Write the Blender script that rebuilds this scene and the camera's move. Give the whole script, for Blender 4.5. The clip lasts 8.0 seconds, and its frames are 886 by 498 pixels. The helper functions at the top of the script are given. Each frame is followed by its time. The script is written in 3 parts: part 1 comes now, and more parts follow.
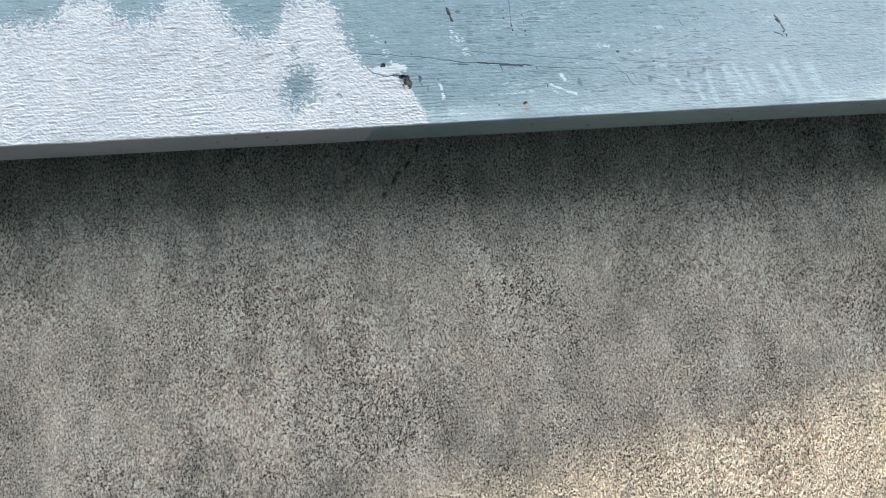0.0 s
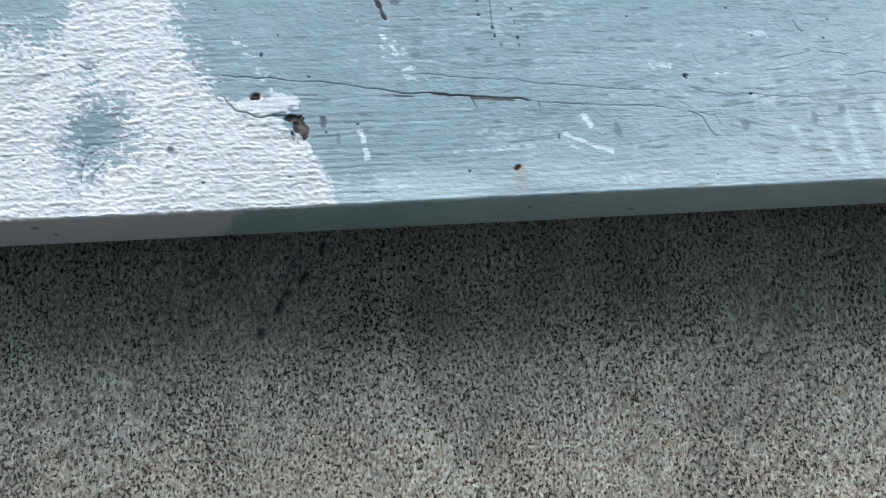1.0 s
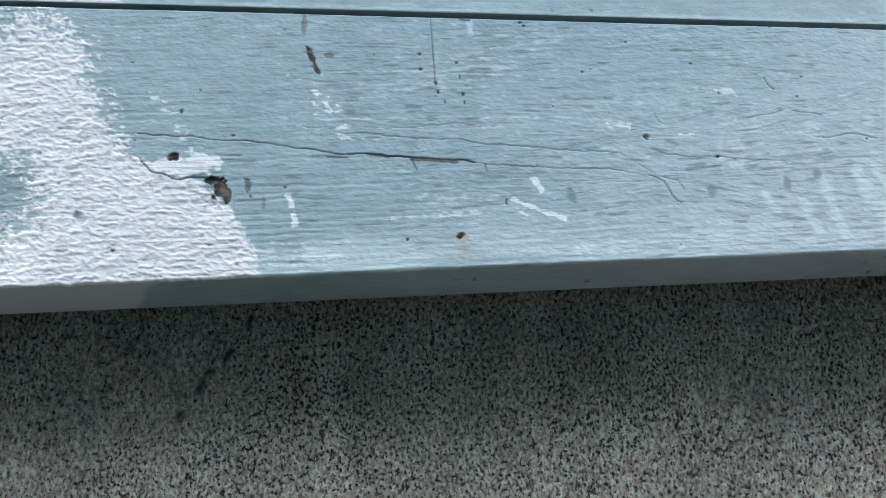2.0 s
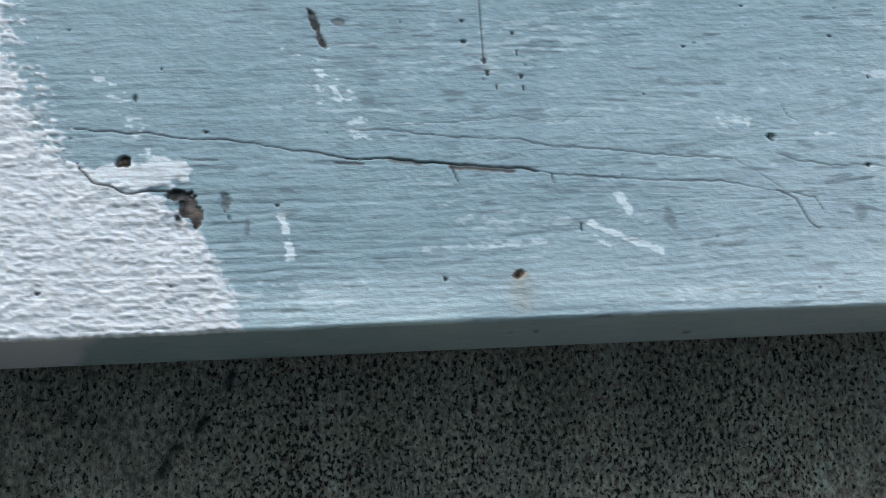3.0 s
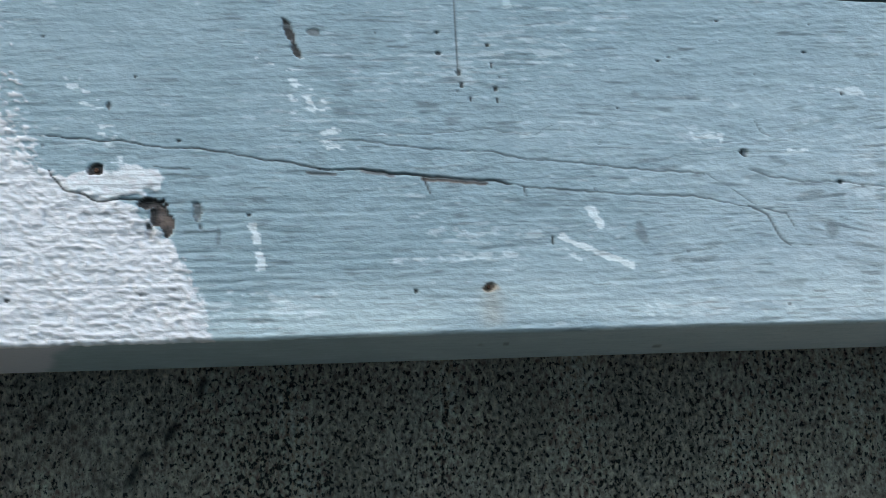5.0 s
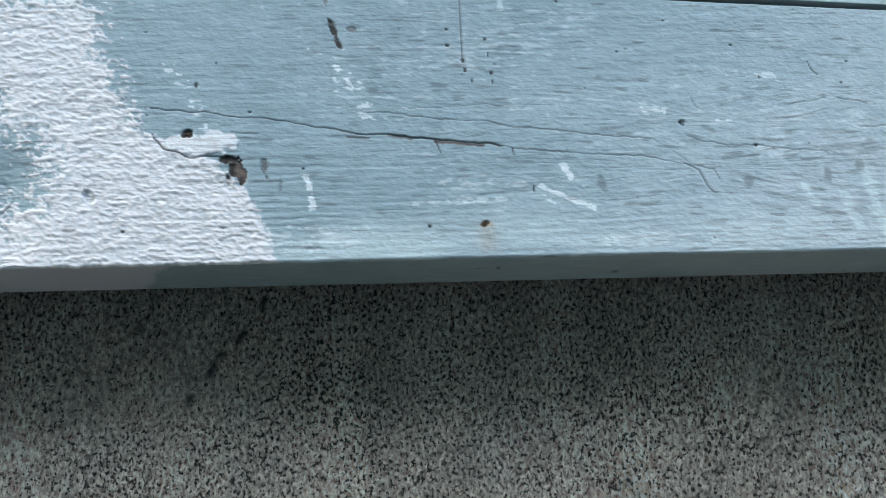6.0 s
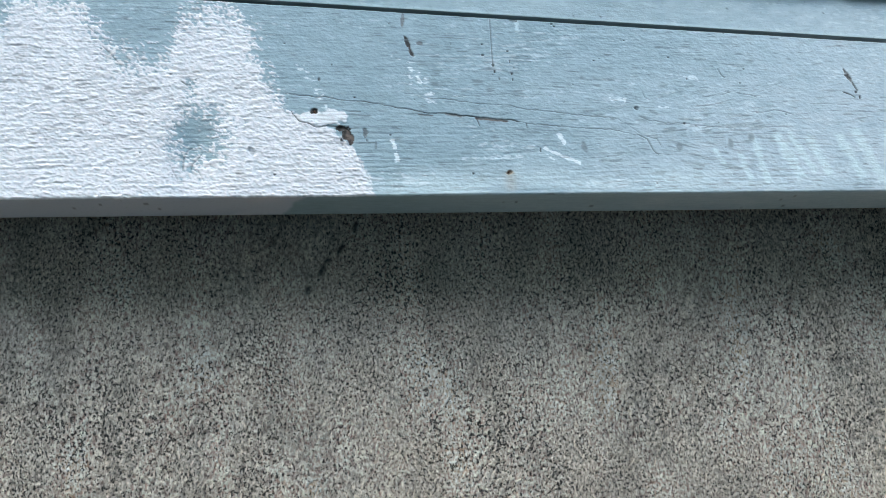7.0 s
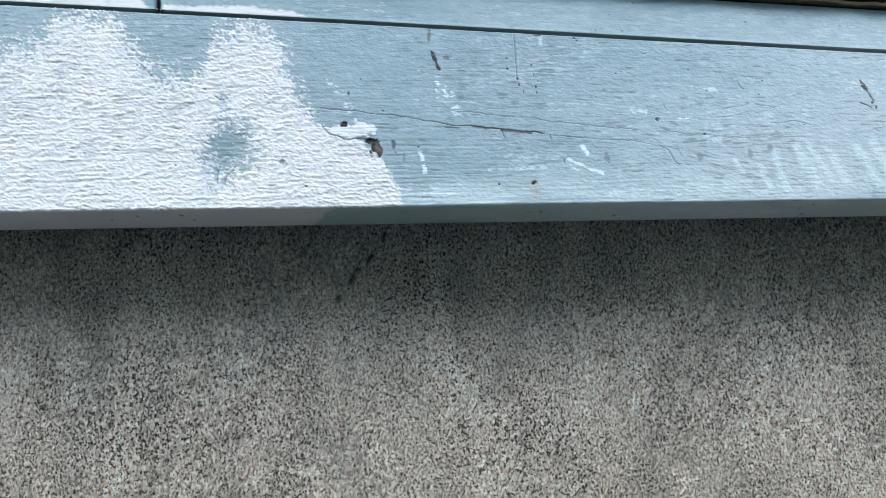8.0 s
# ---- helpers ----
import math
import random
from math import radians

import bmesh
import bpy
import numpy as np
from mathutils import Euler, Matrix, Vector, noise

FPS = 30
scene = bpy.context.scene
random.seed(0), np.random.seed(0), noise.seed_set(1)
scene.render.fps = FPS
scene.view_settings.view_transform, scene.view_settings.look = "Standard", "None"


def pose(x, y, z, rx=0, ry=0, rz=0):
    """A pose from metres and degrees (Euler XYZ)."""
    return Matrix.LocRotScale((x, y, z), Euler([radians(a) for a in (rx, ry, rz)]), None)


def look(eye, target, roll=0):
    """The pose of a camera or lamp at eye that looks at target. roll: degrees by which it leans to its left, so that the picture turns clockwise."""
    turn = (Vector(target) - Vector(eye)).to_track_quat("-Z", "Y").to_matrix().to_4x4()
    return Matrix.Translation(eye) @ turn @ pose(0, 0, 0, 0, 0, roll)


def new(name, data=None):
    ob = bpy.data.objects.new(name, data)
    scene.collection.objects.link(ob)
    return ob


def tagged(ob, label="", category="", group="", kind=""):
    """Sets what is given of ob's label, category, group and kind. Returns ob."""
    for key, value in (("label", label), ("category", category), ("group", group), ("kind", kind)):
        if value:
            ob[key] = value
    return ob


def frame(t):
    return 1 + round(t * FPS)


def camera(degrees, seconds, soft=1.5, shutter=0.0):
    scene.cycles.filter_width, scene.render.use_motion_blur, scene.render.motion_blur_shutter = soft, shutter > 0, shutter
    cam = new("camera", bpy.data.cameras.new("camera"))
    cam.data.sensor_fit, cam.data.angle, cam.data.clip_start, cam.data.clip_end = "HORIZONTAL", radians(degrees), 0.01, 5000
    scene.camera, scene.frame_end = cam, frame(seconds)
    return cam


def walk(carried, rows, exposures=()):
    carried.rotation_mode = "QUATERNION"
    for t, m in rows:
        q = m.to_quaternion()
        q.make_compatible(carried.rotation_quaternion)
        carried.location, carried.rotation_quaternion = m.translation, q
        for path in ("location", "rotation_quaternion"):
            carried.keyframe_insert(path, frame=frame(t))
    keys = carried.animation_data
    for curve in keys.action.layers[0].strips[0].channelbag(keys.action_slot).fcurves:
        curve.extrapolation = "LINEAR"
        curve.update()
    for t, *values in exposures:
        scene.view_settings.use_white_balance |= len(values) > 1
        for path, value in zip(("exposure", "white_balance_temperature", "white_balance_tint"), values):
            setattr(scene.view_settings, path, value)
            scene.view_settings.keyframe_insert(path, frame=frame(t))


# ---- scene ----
cam = camera(35.3, 8.0, soft=0.95)
PATH = [
    (0, (-0.197, -1.296, 1.865), (-0.04, 0.644, 2.327), -4.5),
    (0.2, (-0.216, -1.025, 1.901), (0.024, 0.884, 2.447), -5.6),
    (0.5, (-0.15, -0.863, 1.972), (0.027, 1.049, 2.532), -4.5),
    (0.8, (-0.136, -0.757, 2.085), (0.078, 1.190, 2.515), -4.4),
    (1, (-0.115, -0.694, 2.066), (0.082, 1.213, 2.636), -4.6),
    (1.5, (-0.119, -0.687, 2.098), (0.152, 1.208, 2.675), -4.9),
    (1.7, (-0.085, -0.681, 2.069), (0.122, 1.192, 2.738), -4.6),
    (2.8, (-0.071, -0.473, 2.188), (0.124, 1.436, 2.753), -3.8),
    (3, (-0.072, -0.469, 2.184), (0.115, 1.436, 2.765), -3.7),
    (3.5, (-0.073, -0.461, 2.171), (0.105, 1.426, 2.809), -3.5),
    (4, (-0.069, -0.468, 2.188), (0.103, 1.433, 2.786), -3.1),
    (4.2, (-0.065, -0.467, 2.186), (0.113, 1.429, 2.796), -3.1),
    (5.3, (-0.064, -0.473, 2.19), (0.136, 1.435, 2.755), -3.0),
    (5.5, (-0.061, -0.467, 2.173), (0.126, 1.429, 2.782), -2.8),
    (5.8, (-0.067, -0.497, 2.140), (0.124, 1.384, 2.792), -2.9),
    (6, (-0.078, -0.617, 2.128), (0.102, 1.298, 2.677), -2.7),
    (6.2, (-0.099, -0.728, 2.077), (0.093, 1.178, 2.651), -2.6),
    (6.4, (-0.174, -0.867, 2.037), (0.129, 1.033, 2.585), -3.6),
    (6.5, (-0.184, -0.909, 2.009), (0.12, 0.985, 2.577), -3.7),
    (7, (-0.192, -0.926, 2.001), (0.099, 0.979, 2.535), -3.2),
    (7.5, (-0.192, -0.927, 2.0), (0.077, 0.983, 2.528), -3.0),
    (8, (-0.203, -0.949, 1.99), (0.064, 0.953, 2.546), -3.3),
]
EXPOSURES = [(0.0, 2.92, 7800, 1), (1.5, 2.92, 7650, 1), (2.8, 2.62, 7650, 0), (4.2, 2.62, 7650, 0), (5.5, 2.68, 7600, 0), (6.5, 2.88, 7550, 0), (8.0, 3.08, 7600, 1)]
SKY_STRENGTH = 0.15
SUN_STRENGTH = 1.0
PAINT, PAINT_DEEP, PAINT_PALE = (0.42, 0.525, 0.565), (0.315, 0.425, 0.465), (0.515, 0.595, 0.635)
STUCCO, STUCCO_DARK, STUCCO_PALE = (0.56, 0.47, 0.39), (0.44, 0.375, 0.31), (0.71, 0.61, 0.51)
SKY_BLOCK_GAP, SKY_BLOCK_H = 3.2, 5.7
TRIM_Y = 0.0008
SUN_BLOCK_Z = 3.30
walk(cam, [(t, look(eye, target, roll)) for t, eye, target, roll in PATH], EXPOSURES)

# ---- light: a clear sky and a high sun that grazes the wall past an added, unseen eave ----
SUN = Vector((-0.53, -0.27, 1.0)).normalized()          # towards the sun
world = bpy.data.worlds.new("sky")
scene.world = world
world.use_nodes = True
wn = world.node_tree
sky = wn.nodes.new("ShaderNodeTexSky")
sky.sky_type = "NISHITA"
sky.sun_disc = False
sky.sun_elevation = math.asin(SUN.z)
sky.sun_rotation = math.atan2(SUN.x, SUN.y)
sky.air_density, sky.dust_density, sky.ozone_density = 1.0, 1.4, 0.7
bg = wn.nodes["Background"]
bg.inputs["Strength"].default_value = SKY_STRENGTH
wn.links.new(sky.outputs["Color"], bg.inputs["Color"])
lamp = bpy.data.lights.new("sun", "SUN")
lamp.energy, lamp.angle, lamp.color = SUN_STRENGTH, radians(0.53), (1.0, 0.92, 0.84)
new("sun", lamp).matrix_world = look(SUN * 8, (0, 0, 0))

# ---- sizes ----
Z = 2.30            # bottom of the fascia board
H = 0.1367          # its height at x = 0
TAPER = 0.057       # the roof line falls this much a metre towards +x, the lower edge is level
T = 0.042           # its thickness
WALL_Y = 0.068      # face of the stucco wall


# ---- small tools ----
def mat(name, rough=0.6, metal=0.0):
    m = bpy.data.materials.new(name)
    m.use_nodes = True
    b = m.node_tree.nodes["Principled BSDF"]
    b.inputs["Roughness"].default_value = rough
    b.inputs["Metallic"].default_value = metal
    return m, m.node_tree, b


def node(nt, kind, **kw):
    n = nt.nodes.new(kind)
    for k, v in kw.items():
        if k in n.inputs:
            n.inputs[k].default_value = v
    return n


def coords(nt, scale):
    tc = nt.nodes.new("ShaderNodeNewGeometry")
    mp = nt.nodes.new("ShaderNodeMapping")
    mp.inputs["Scale"].default_value = scale
    nt.links.new(tc.outputs["Position"], mp.inputs["Vector"])
    return mp.outputs["Vector"]


def noise_tex(nt, scale, detail=4.0, rough=0.55, stretch=(1, 1, 1)):
    n = node(nt, "ShaderNodeTexNoise", Scale=scale, Detail=detail, Roughness=rough)
    nt.links.new(coords(nt, stretch), n.inputs["Vector"])
    return n.outputs["Fac"]


def ramp(nt, fac, stops):
    r = nt.nodes.new("ShaderNodeValToRGB")
    e = r.color_ramp.elements
    while len(e) < len(stops):
        e.new(0.5)
    for el, (p, c) in zip(e, stops):
        el.position = p
        el.color = (*c, 1) if len(c) == 3 else c
    nt.links.new(fac, r.inputs["Fac"])
    return r.outputs["Color"]


def mix(nt, fac, a, b, how="MIX"):
    m = nt.nodes.new("ShaderNodeMix")
    m.data_type, m.blend_type = "RGBA", how
    for sock, v in ((m.inputs[0], fac), (m.inputs[6], a), (m.inputs[7], b)):
        if isinstance(v, (int, float)):
            sock.default_value = v
        elif isinstance(v, tuple):
            sock.default_value = (*v, 1)
        else:
            nt.links.new(v, sock)
    return m.outputs[2]


def attr(nt, name):
    a = nt.nodes.new("ShaderNodeAttribute")
    a.attribute_name = name
    return a.outputs["Fac"]


def math_node(nt, op, a, b=0.0, clamp=False):
    m = nt.nodes.new("ShaderNodeMath")
    m.operation, m.use_clamp = op, clamp
    for sock, v in zip(m.inputs, (a, b)):
        if isinstance(v, (int, float)):
            sock.default_value = v
        else:
            nt.links.new(v, sock)
    return m.outputs[0]


def bump(nt, bsdf, heights, strength=1.0):
    """heights: pairs of a height output and its size in metres."""
    last = None
    for h, d in heights:
        b = node(nt, "ShaderNodeBump", Strength=strength, Distance=d)
        nt.links.new(h, b.inputs["Height"])
        if last:
            nt.links.new(last, b.inputs["Normal"])
        last = b.outputs["Normal"]
    nt.links.new(last, bsdf.inputs["Normal"])


def part(name, bm, material, parent=None, label=""):
    """Links a bmesh as one mesh object under a thing or under a part."""
    me = bpy.data.meshes.new(name)
    bm.to_mesh(me)
    bm.free()
    me.materials.append(material)
    ob = new(name, me)
    ob.parent = parent
    return tagged(ob, label)


def box(lo, hi, bevel=0.0, seg=2):
    bm = bmesh.new()
    bmesh.ops.create_cube(bm, size=1)
    lo, hi = Vector(lo), Vector(hi)
    bmesh.ops.scale(bm, vec=hi - lo, verts=bm.verts)
    bmesh.ops.translate(bm, vec=(lo + hi) / 2, verts=bm.verts)
    if bevel:
        bmesh.ops.bevel(bm, geom=bm.edges[:], offset=bevel, segments=seg, affect="EDGES", profile=0.5)
    return bm


TABLE = np.random.RandomState(7).rand(512, 512)


def vnoise(x, y, seed=0):
    """Smooth value noise of two arrays, 0 to 1, one cell a unit."""
    x, y = np.broadcast_arrays(np.asarray(x, float) + 37.3 * seed + 1000, np.asarray(y, float) + 91.7 * seed + 1000)
    xi, yi = np.floor(x).astype(int), np.floor(y).astype(int)
    fx, fy = x - xi, y - yi
    fx, fy = fx * fx * (3 - 2 * fx), fy * fy * (3 - 2 * fy)
    t = lambda i, j: TABLE[i & 511, j & 511]
    return ((t(xi, yi) * (1 - fx) + t(xi + 1, yi) * fx) * (1 - fy)
            + (t(xi, yi + 1) * (1 - fx) + t(xi + 1, yi + 1) * fx) * fy)


def fbm(x, y, seed=0, octaves=4, gain=0.5):
    total, amp, norm = 0, 1.0, 0.0
    for k in range(octaves):
        total = total + amp * vnoise(x * 2 ** k, y * 2 ** k, seed + 3 * k)
        norm += amp
        amp *= gain
    return total / norm


def smooth(a, b, v):
    f = np.clip((v - a) / (b - a), 0, 1)
    return f * f * (3 - 2 * f)


def line_distance(x, z, pts):
    """Distance from a polyline, and how far along it (0 to 1)."""
    best = np.full(np.broadcast(x, z).shape, 1e9)
    along = np.zeros_like(best)
    n = len(pts) - 1
    for k in range(n):
        (ax, az), (bx, bz) = pts[k], pts[k + 1]
        dx, dz = bx - ax, bz - az
        f = np.clip(((x - ax) * dx + (z - az) * dz) / (dx * dx + dz * dz), 0, 1)
        d = np.hypot(x - ax - f * dx, z - az - f * dz)
        near = d < best
        best = np.where(near, d, best)
        along = np.where(near, (k + f) / n, along)
    return best, along


def sweep(name, xs, prof, norm, shape, material, fields=None, lift=0.0):
    """A body swept along x: a closed profile of (y, z) points with outward normals (ny, nz), each point moved
    along its normal by shape[point, x] and up by lift[point, x]. fields: named arrays [point, x] kept as attributes of the mesh."""
    prof, norm = np.asarray(prof), np.asarray(norm)
    m, n = len(prof), len(xs)
    P = np.zeros((m, n, 3))
    P[:, :, 0] = xs[None, :]
    P[:, :, 1] = prof[:, None, 0] + norm[:, None, 0] * shape
    P[:, :, 2] = prof[:, None, 1] + norm[:, None, 1] * shape + lift
    idx = np.arange(m * n).reshape(m, n)
    up = np.roll(idx, -1, axis=0)
    quads = np.stack([idx[:, :-1], up[:, :-1], up[:, 1:], idx[:, 1:]], axis=-1).reshape(-1, 4)
    me = bpy.data.meshes.new(name)
    q = len(quads)
    me.vertices.add(m * n)
    me.vertices.foreach_set("co", P.reshape(-1))
    loops = np.concatenate([quads.reshape(-1), idx[::-1, 0], idx[:, -1]])
    me.loops.add(len(loops))
    me.loops.foreach_set("vertex_index", loops.astype(np.int32))
    me.polygons.add(q + 2)
    me.polygons.foreach_set("loop_start", np.concatenate([np.arange(q) * 4, [q * 4, q * 4 + m]]).astype(np.int32))
    me.polygons.foreach_set("loop_total", np.concatenate([np.full(q, 4), [m, m]]).astype(np.int32))
    me.polygons.foreach_set("use_smooth", np.concatenate([np.ones(q), [0, 0]]).astype(bool))
    me.update(calc_edges=True)
    for key, arr in (fields or {}).items():
        a = me.attributes.new(key, "FLOAT", "POINT")
        a.data.foreach_set("value", np.ascontiguousarray(np.broadcast_to(arr, (m, n)), dtype=np.float32).reshape(-1))
    me.materials.append(material)
    return new(name, me)


def spread(lo, a, b, hi, fine, coarse):
    """Places along an axis: fine between a and b, coarse outside."""
    return np.concatenate([np.arange(lo, a, coarse), np.arange(a, b, fine), np.arange(b, hi + coarse / 2, coarse)])


# ---- materials ----
def paint_material():
    """Old light blue gloss paint over timber: worn, scuffed, with bare wood in chips and cracks."""
    m, nt, b = mat("light_blue_paint", 0.42)
    big = noise_tex(nt, 9, 5, 0.6, (0.5, 1, 1.6))
    big = math_node(nt, "ADD", math_node(nt, "MULTIPLY", math_node(nt, "SUBTRACT", big, 0.5), 0.7), attr(nt, "paint_tone"))
    col = ramp(nt, big, [(0.15, PAINT_DEEP), (0.5, PAINT), (0.85, PAINT_PALE)])
    streak = noise_tex(nt, 260, 5, 0.7, (0.28, 1, 1.0))
    col = mix(nt, 0.5, col, ramp(nt, streak, [(0.3, (0.36, 0.37, 0.38)), (0.5, (0.5, 0.5, 0.5)), (0.7, (0.64, 0.63, 0.62))]), "OVERLAY")
    blot = noise_tex(nt, 55, 5, 0.7, (0.6, 1, 1.0))
    col = mix(nt, 0.6, col, ramp(nt, blot, [(0.3, (0.40, 0.42, 0.42)), (0.7, (0.60, 0.58, 0.58))]), "OVERLAY")
    col = mix(nt, attr(nt, "primer"), col, (0.58, 0.60, 0.66))
    col = mix(nt, attr(nt, "pale"), col, (0.70, 0.82, 0.82))
    grime = noise_tex(nt, 620, 4, 0.7, (0.55, 1, 1))
    gr = math_node(nt, "MULTIPLY", ramp(nt, grime, [(0.58, (0, 0, 0)), (0.70, (1, 1, 1))]), 0.42)
    col = mix(nt, gr, col, (0.20, 0.24, 0.24))
    col = mix(nt, attr(nt, "rust"), col, (0.46, 0.30, 0.16))
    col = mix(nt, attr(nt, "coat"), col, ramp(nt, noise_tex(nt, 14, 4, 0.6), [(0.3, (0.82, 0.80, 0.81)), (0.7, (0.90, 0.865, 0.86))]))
    col = mix(nt, attr(nt, "scuff_glint"), col, (0.84, 0.90, 0.91))
    wood = ramp(nt, noise_tex(nt, 300, 4, 0.6, (0.2, 1, 1)), [(0.3, (0.06, 0.045, 0.038)), (0.7, (0.22, 0.15, 0.12))])
    col = mix(nt, attr(nt, "bare"), col, wood)
    col = mix(nt, attr(nt, "dirt_shade"), col, (0.025, 0.022, 0.02))
    nt.links.new(col, b.inputs["Base Color"])
    rough = math_node(nt, "ADD", math_node(nt, "MULTIPLY", noise_tex(nt, 35, 4), 0.25), 0.36)
    rough = math_node(nt, "ADD", rough, math_node(nt, "MULTIPLY", attr(nt, "bare"), 0.3), True)
    nt.links.new(rough, b.inputs["Roughness"])
    bump(nt, b, [(noise_tex(nt, 900, 3, 0.65, (0.55, 1, 1)), 0.00022), (noise_tex(nt, 480, 4, 0.65, (0.15, 1, 1)), 0.00024)])
    return m


def stucco_material():
    """Weathered grey-beige dashed render: pale grains, near-black pits where the bump sinks, soft vertical streaks."""
    m, nt, b = mat("weathered_stucco", 0.95)
    streaks = noise_tex(nt, 20, 5, 0.65, (1.3, 1, 0.5))
    col = ramp(nt, streaks, [(0.3, STUCCO_DARK), (0.52, STUCCO), (0.72, STUCCO_PALE)])
    fine = noise_tex(nt, 430, 2.5, 0.6, (1.2, 1, 0.8))
    col = mix(nt, 0.9, col, ramp(nt, fine, [(0.32, (0.18, 0.18, 0.18)), (0.5, (0.5, 0.5, 0.5)), (0.68, (0.85, 0.85, 0.85))]), "OVERLAY")
    tint = noise_tex(nt, 22, 4, 0.6)
    col = mix(nt, 0.4, col, ramp(nt, tint, [(0.35, (0.47, 0.49, 0.49)), (0.65, (0.545, 0.51, 0.475))]), "OVERLAY")
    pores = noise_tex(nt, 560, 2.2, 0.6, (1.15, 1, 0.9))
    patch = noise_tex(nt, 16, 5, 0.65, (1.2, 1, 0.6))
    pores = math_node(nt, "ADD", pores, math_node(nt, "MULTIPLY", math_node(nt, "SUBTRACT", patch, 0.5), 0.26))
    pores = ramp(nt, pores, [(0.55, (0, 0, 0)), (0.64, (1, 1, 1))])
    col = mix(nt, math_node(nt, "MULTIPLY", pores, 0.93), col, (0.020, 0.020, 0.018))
    col = mix(nt, math_node(nt, "MULTIPLY", attr(nt, "stain"), 0.9), col, (0.03, 0.03, 0.028))
    nt.links.new(col, b.inputs["Base Color"])
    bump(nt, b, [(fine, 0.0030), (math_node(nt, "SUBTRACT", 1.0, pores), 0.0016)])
    return m


def plain_material(name, colour, rough=0.9, scale=6.0, spreadv=0.35, depth=0.004):
    m, nt, b = mat(name, rough)
    dark = tuple(c * (1 - spreadv) for c in colour)
    pale = tuple(min(1, c * (1 + spreadv)) for c in colour)
    n1 = noise_tex(nt, scale, 6, 0.6)
    n2 = noise_tex(nt, scale * 30, 4, 0.6)
    col = mix(nt, 0.4, ramp(nt, n1, [(0.3, dark), (0.7, pale)]), ramp(nt, n2, [(0.3, dark), (0.7, pale)]))
    nt.links.new(col, b.inputs["Base Color"])
    bump(nt, b, [(n2, depth)])
    return m


def shingle_material(name, colour):
    m, nt, b = mat(name, 0.9)
    n = noise_tex(nt, 700, 3, 0.7)
    rnd = nt.nodes.new("ShaderNodeObjectInfo").outputs["Random"]
    col = ramp(nt, n, [(0.3, tuple(c * 0.45 for c in colour)), (0.6, colour), (0.8, tuple(c * 1.9 for c in colour))])
    col = mix(nt, 0.5, col, ramp(nt, rnd, [(0.0, (0.4, 0.4, 0.4)), (1.0, (0.6, 0.58, 0.55))]), "OVERLAY")
    nt.links.new(col, b.inputs["Base Color"])
    bump(nt, b, [(n, 0.0012)])
    return m


PAINT_MAT = paint_material()
STUCCO_MAT = stucco_material()
SHINGLE_MAT = shingle_material("dark_shingle", (0.018, 0.017, 0.017))
STARTER_MAT = shingle_material("brown_shingle_edge", (0.10, 0.075, 0.04))
SOIL_MAT = plain_material("dry_ground", (0.013, 0.019, 0.022), 0.95, 3.0)
OLD_WOOD_MAT = plain_material("raw_timber", (0.17, 0.13, 0.09), 0.85, 12.0)
UNSEEN_MAT = plain_material("plain_render", (0.032, 0.060, 0.072), 0.95, 2.0)
RUST_MAT = plain_material("rusted_iron", (0.10, 0.045, 0.025), 0.9, 400.0, 0.6, 0.0004)


# ---- ground, and an unseen plain wall added opposite to block the low sky ----
tagged(part("ground", box((-400, -400, -0.3), (400, 400, 0.0)), SOIL_MAT),
       "dark bare soil ground reaching to the horizon", "ground", kind="structure")
bm = bmesh.new()
gable = [(-12, -0.05), (12, -0.05), (12, 2.5), (5.5, SKY_BLOCK_H - 1.8), (2.2, SKY_BLOCK_H), (-2.6, SKY_BLOCK_H - 1.3), (-6, SKY_BLOCK_H - 0.4), (-9, 3.2), (-12, 2.6)]
rings = [[bm.verts.new((x, y, z)) for x, z in gable] for y in (-SKY_BLOCK_GAP - 0.2, -SKY_BLOCK_GAP)]
for k in range(len(gable)):
    bm.faces.new((rings[0][k], rings[0][(k + 1) % len(gable)], rings[1][(k + 1) % len(gable)], rings[1][k]))
bm.faces.new(rings[0][::-1]), bm.faces.new(rings[1])
bmesh.ops.recalc_face_normals(bm, faces=bm.faces)
tagged(part("sky_block_wall", bm, UNSEEN_MAT), "unseen dark blue-grey gabled wall, added to block the low sky", "wall", kind="structure")


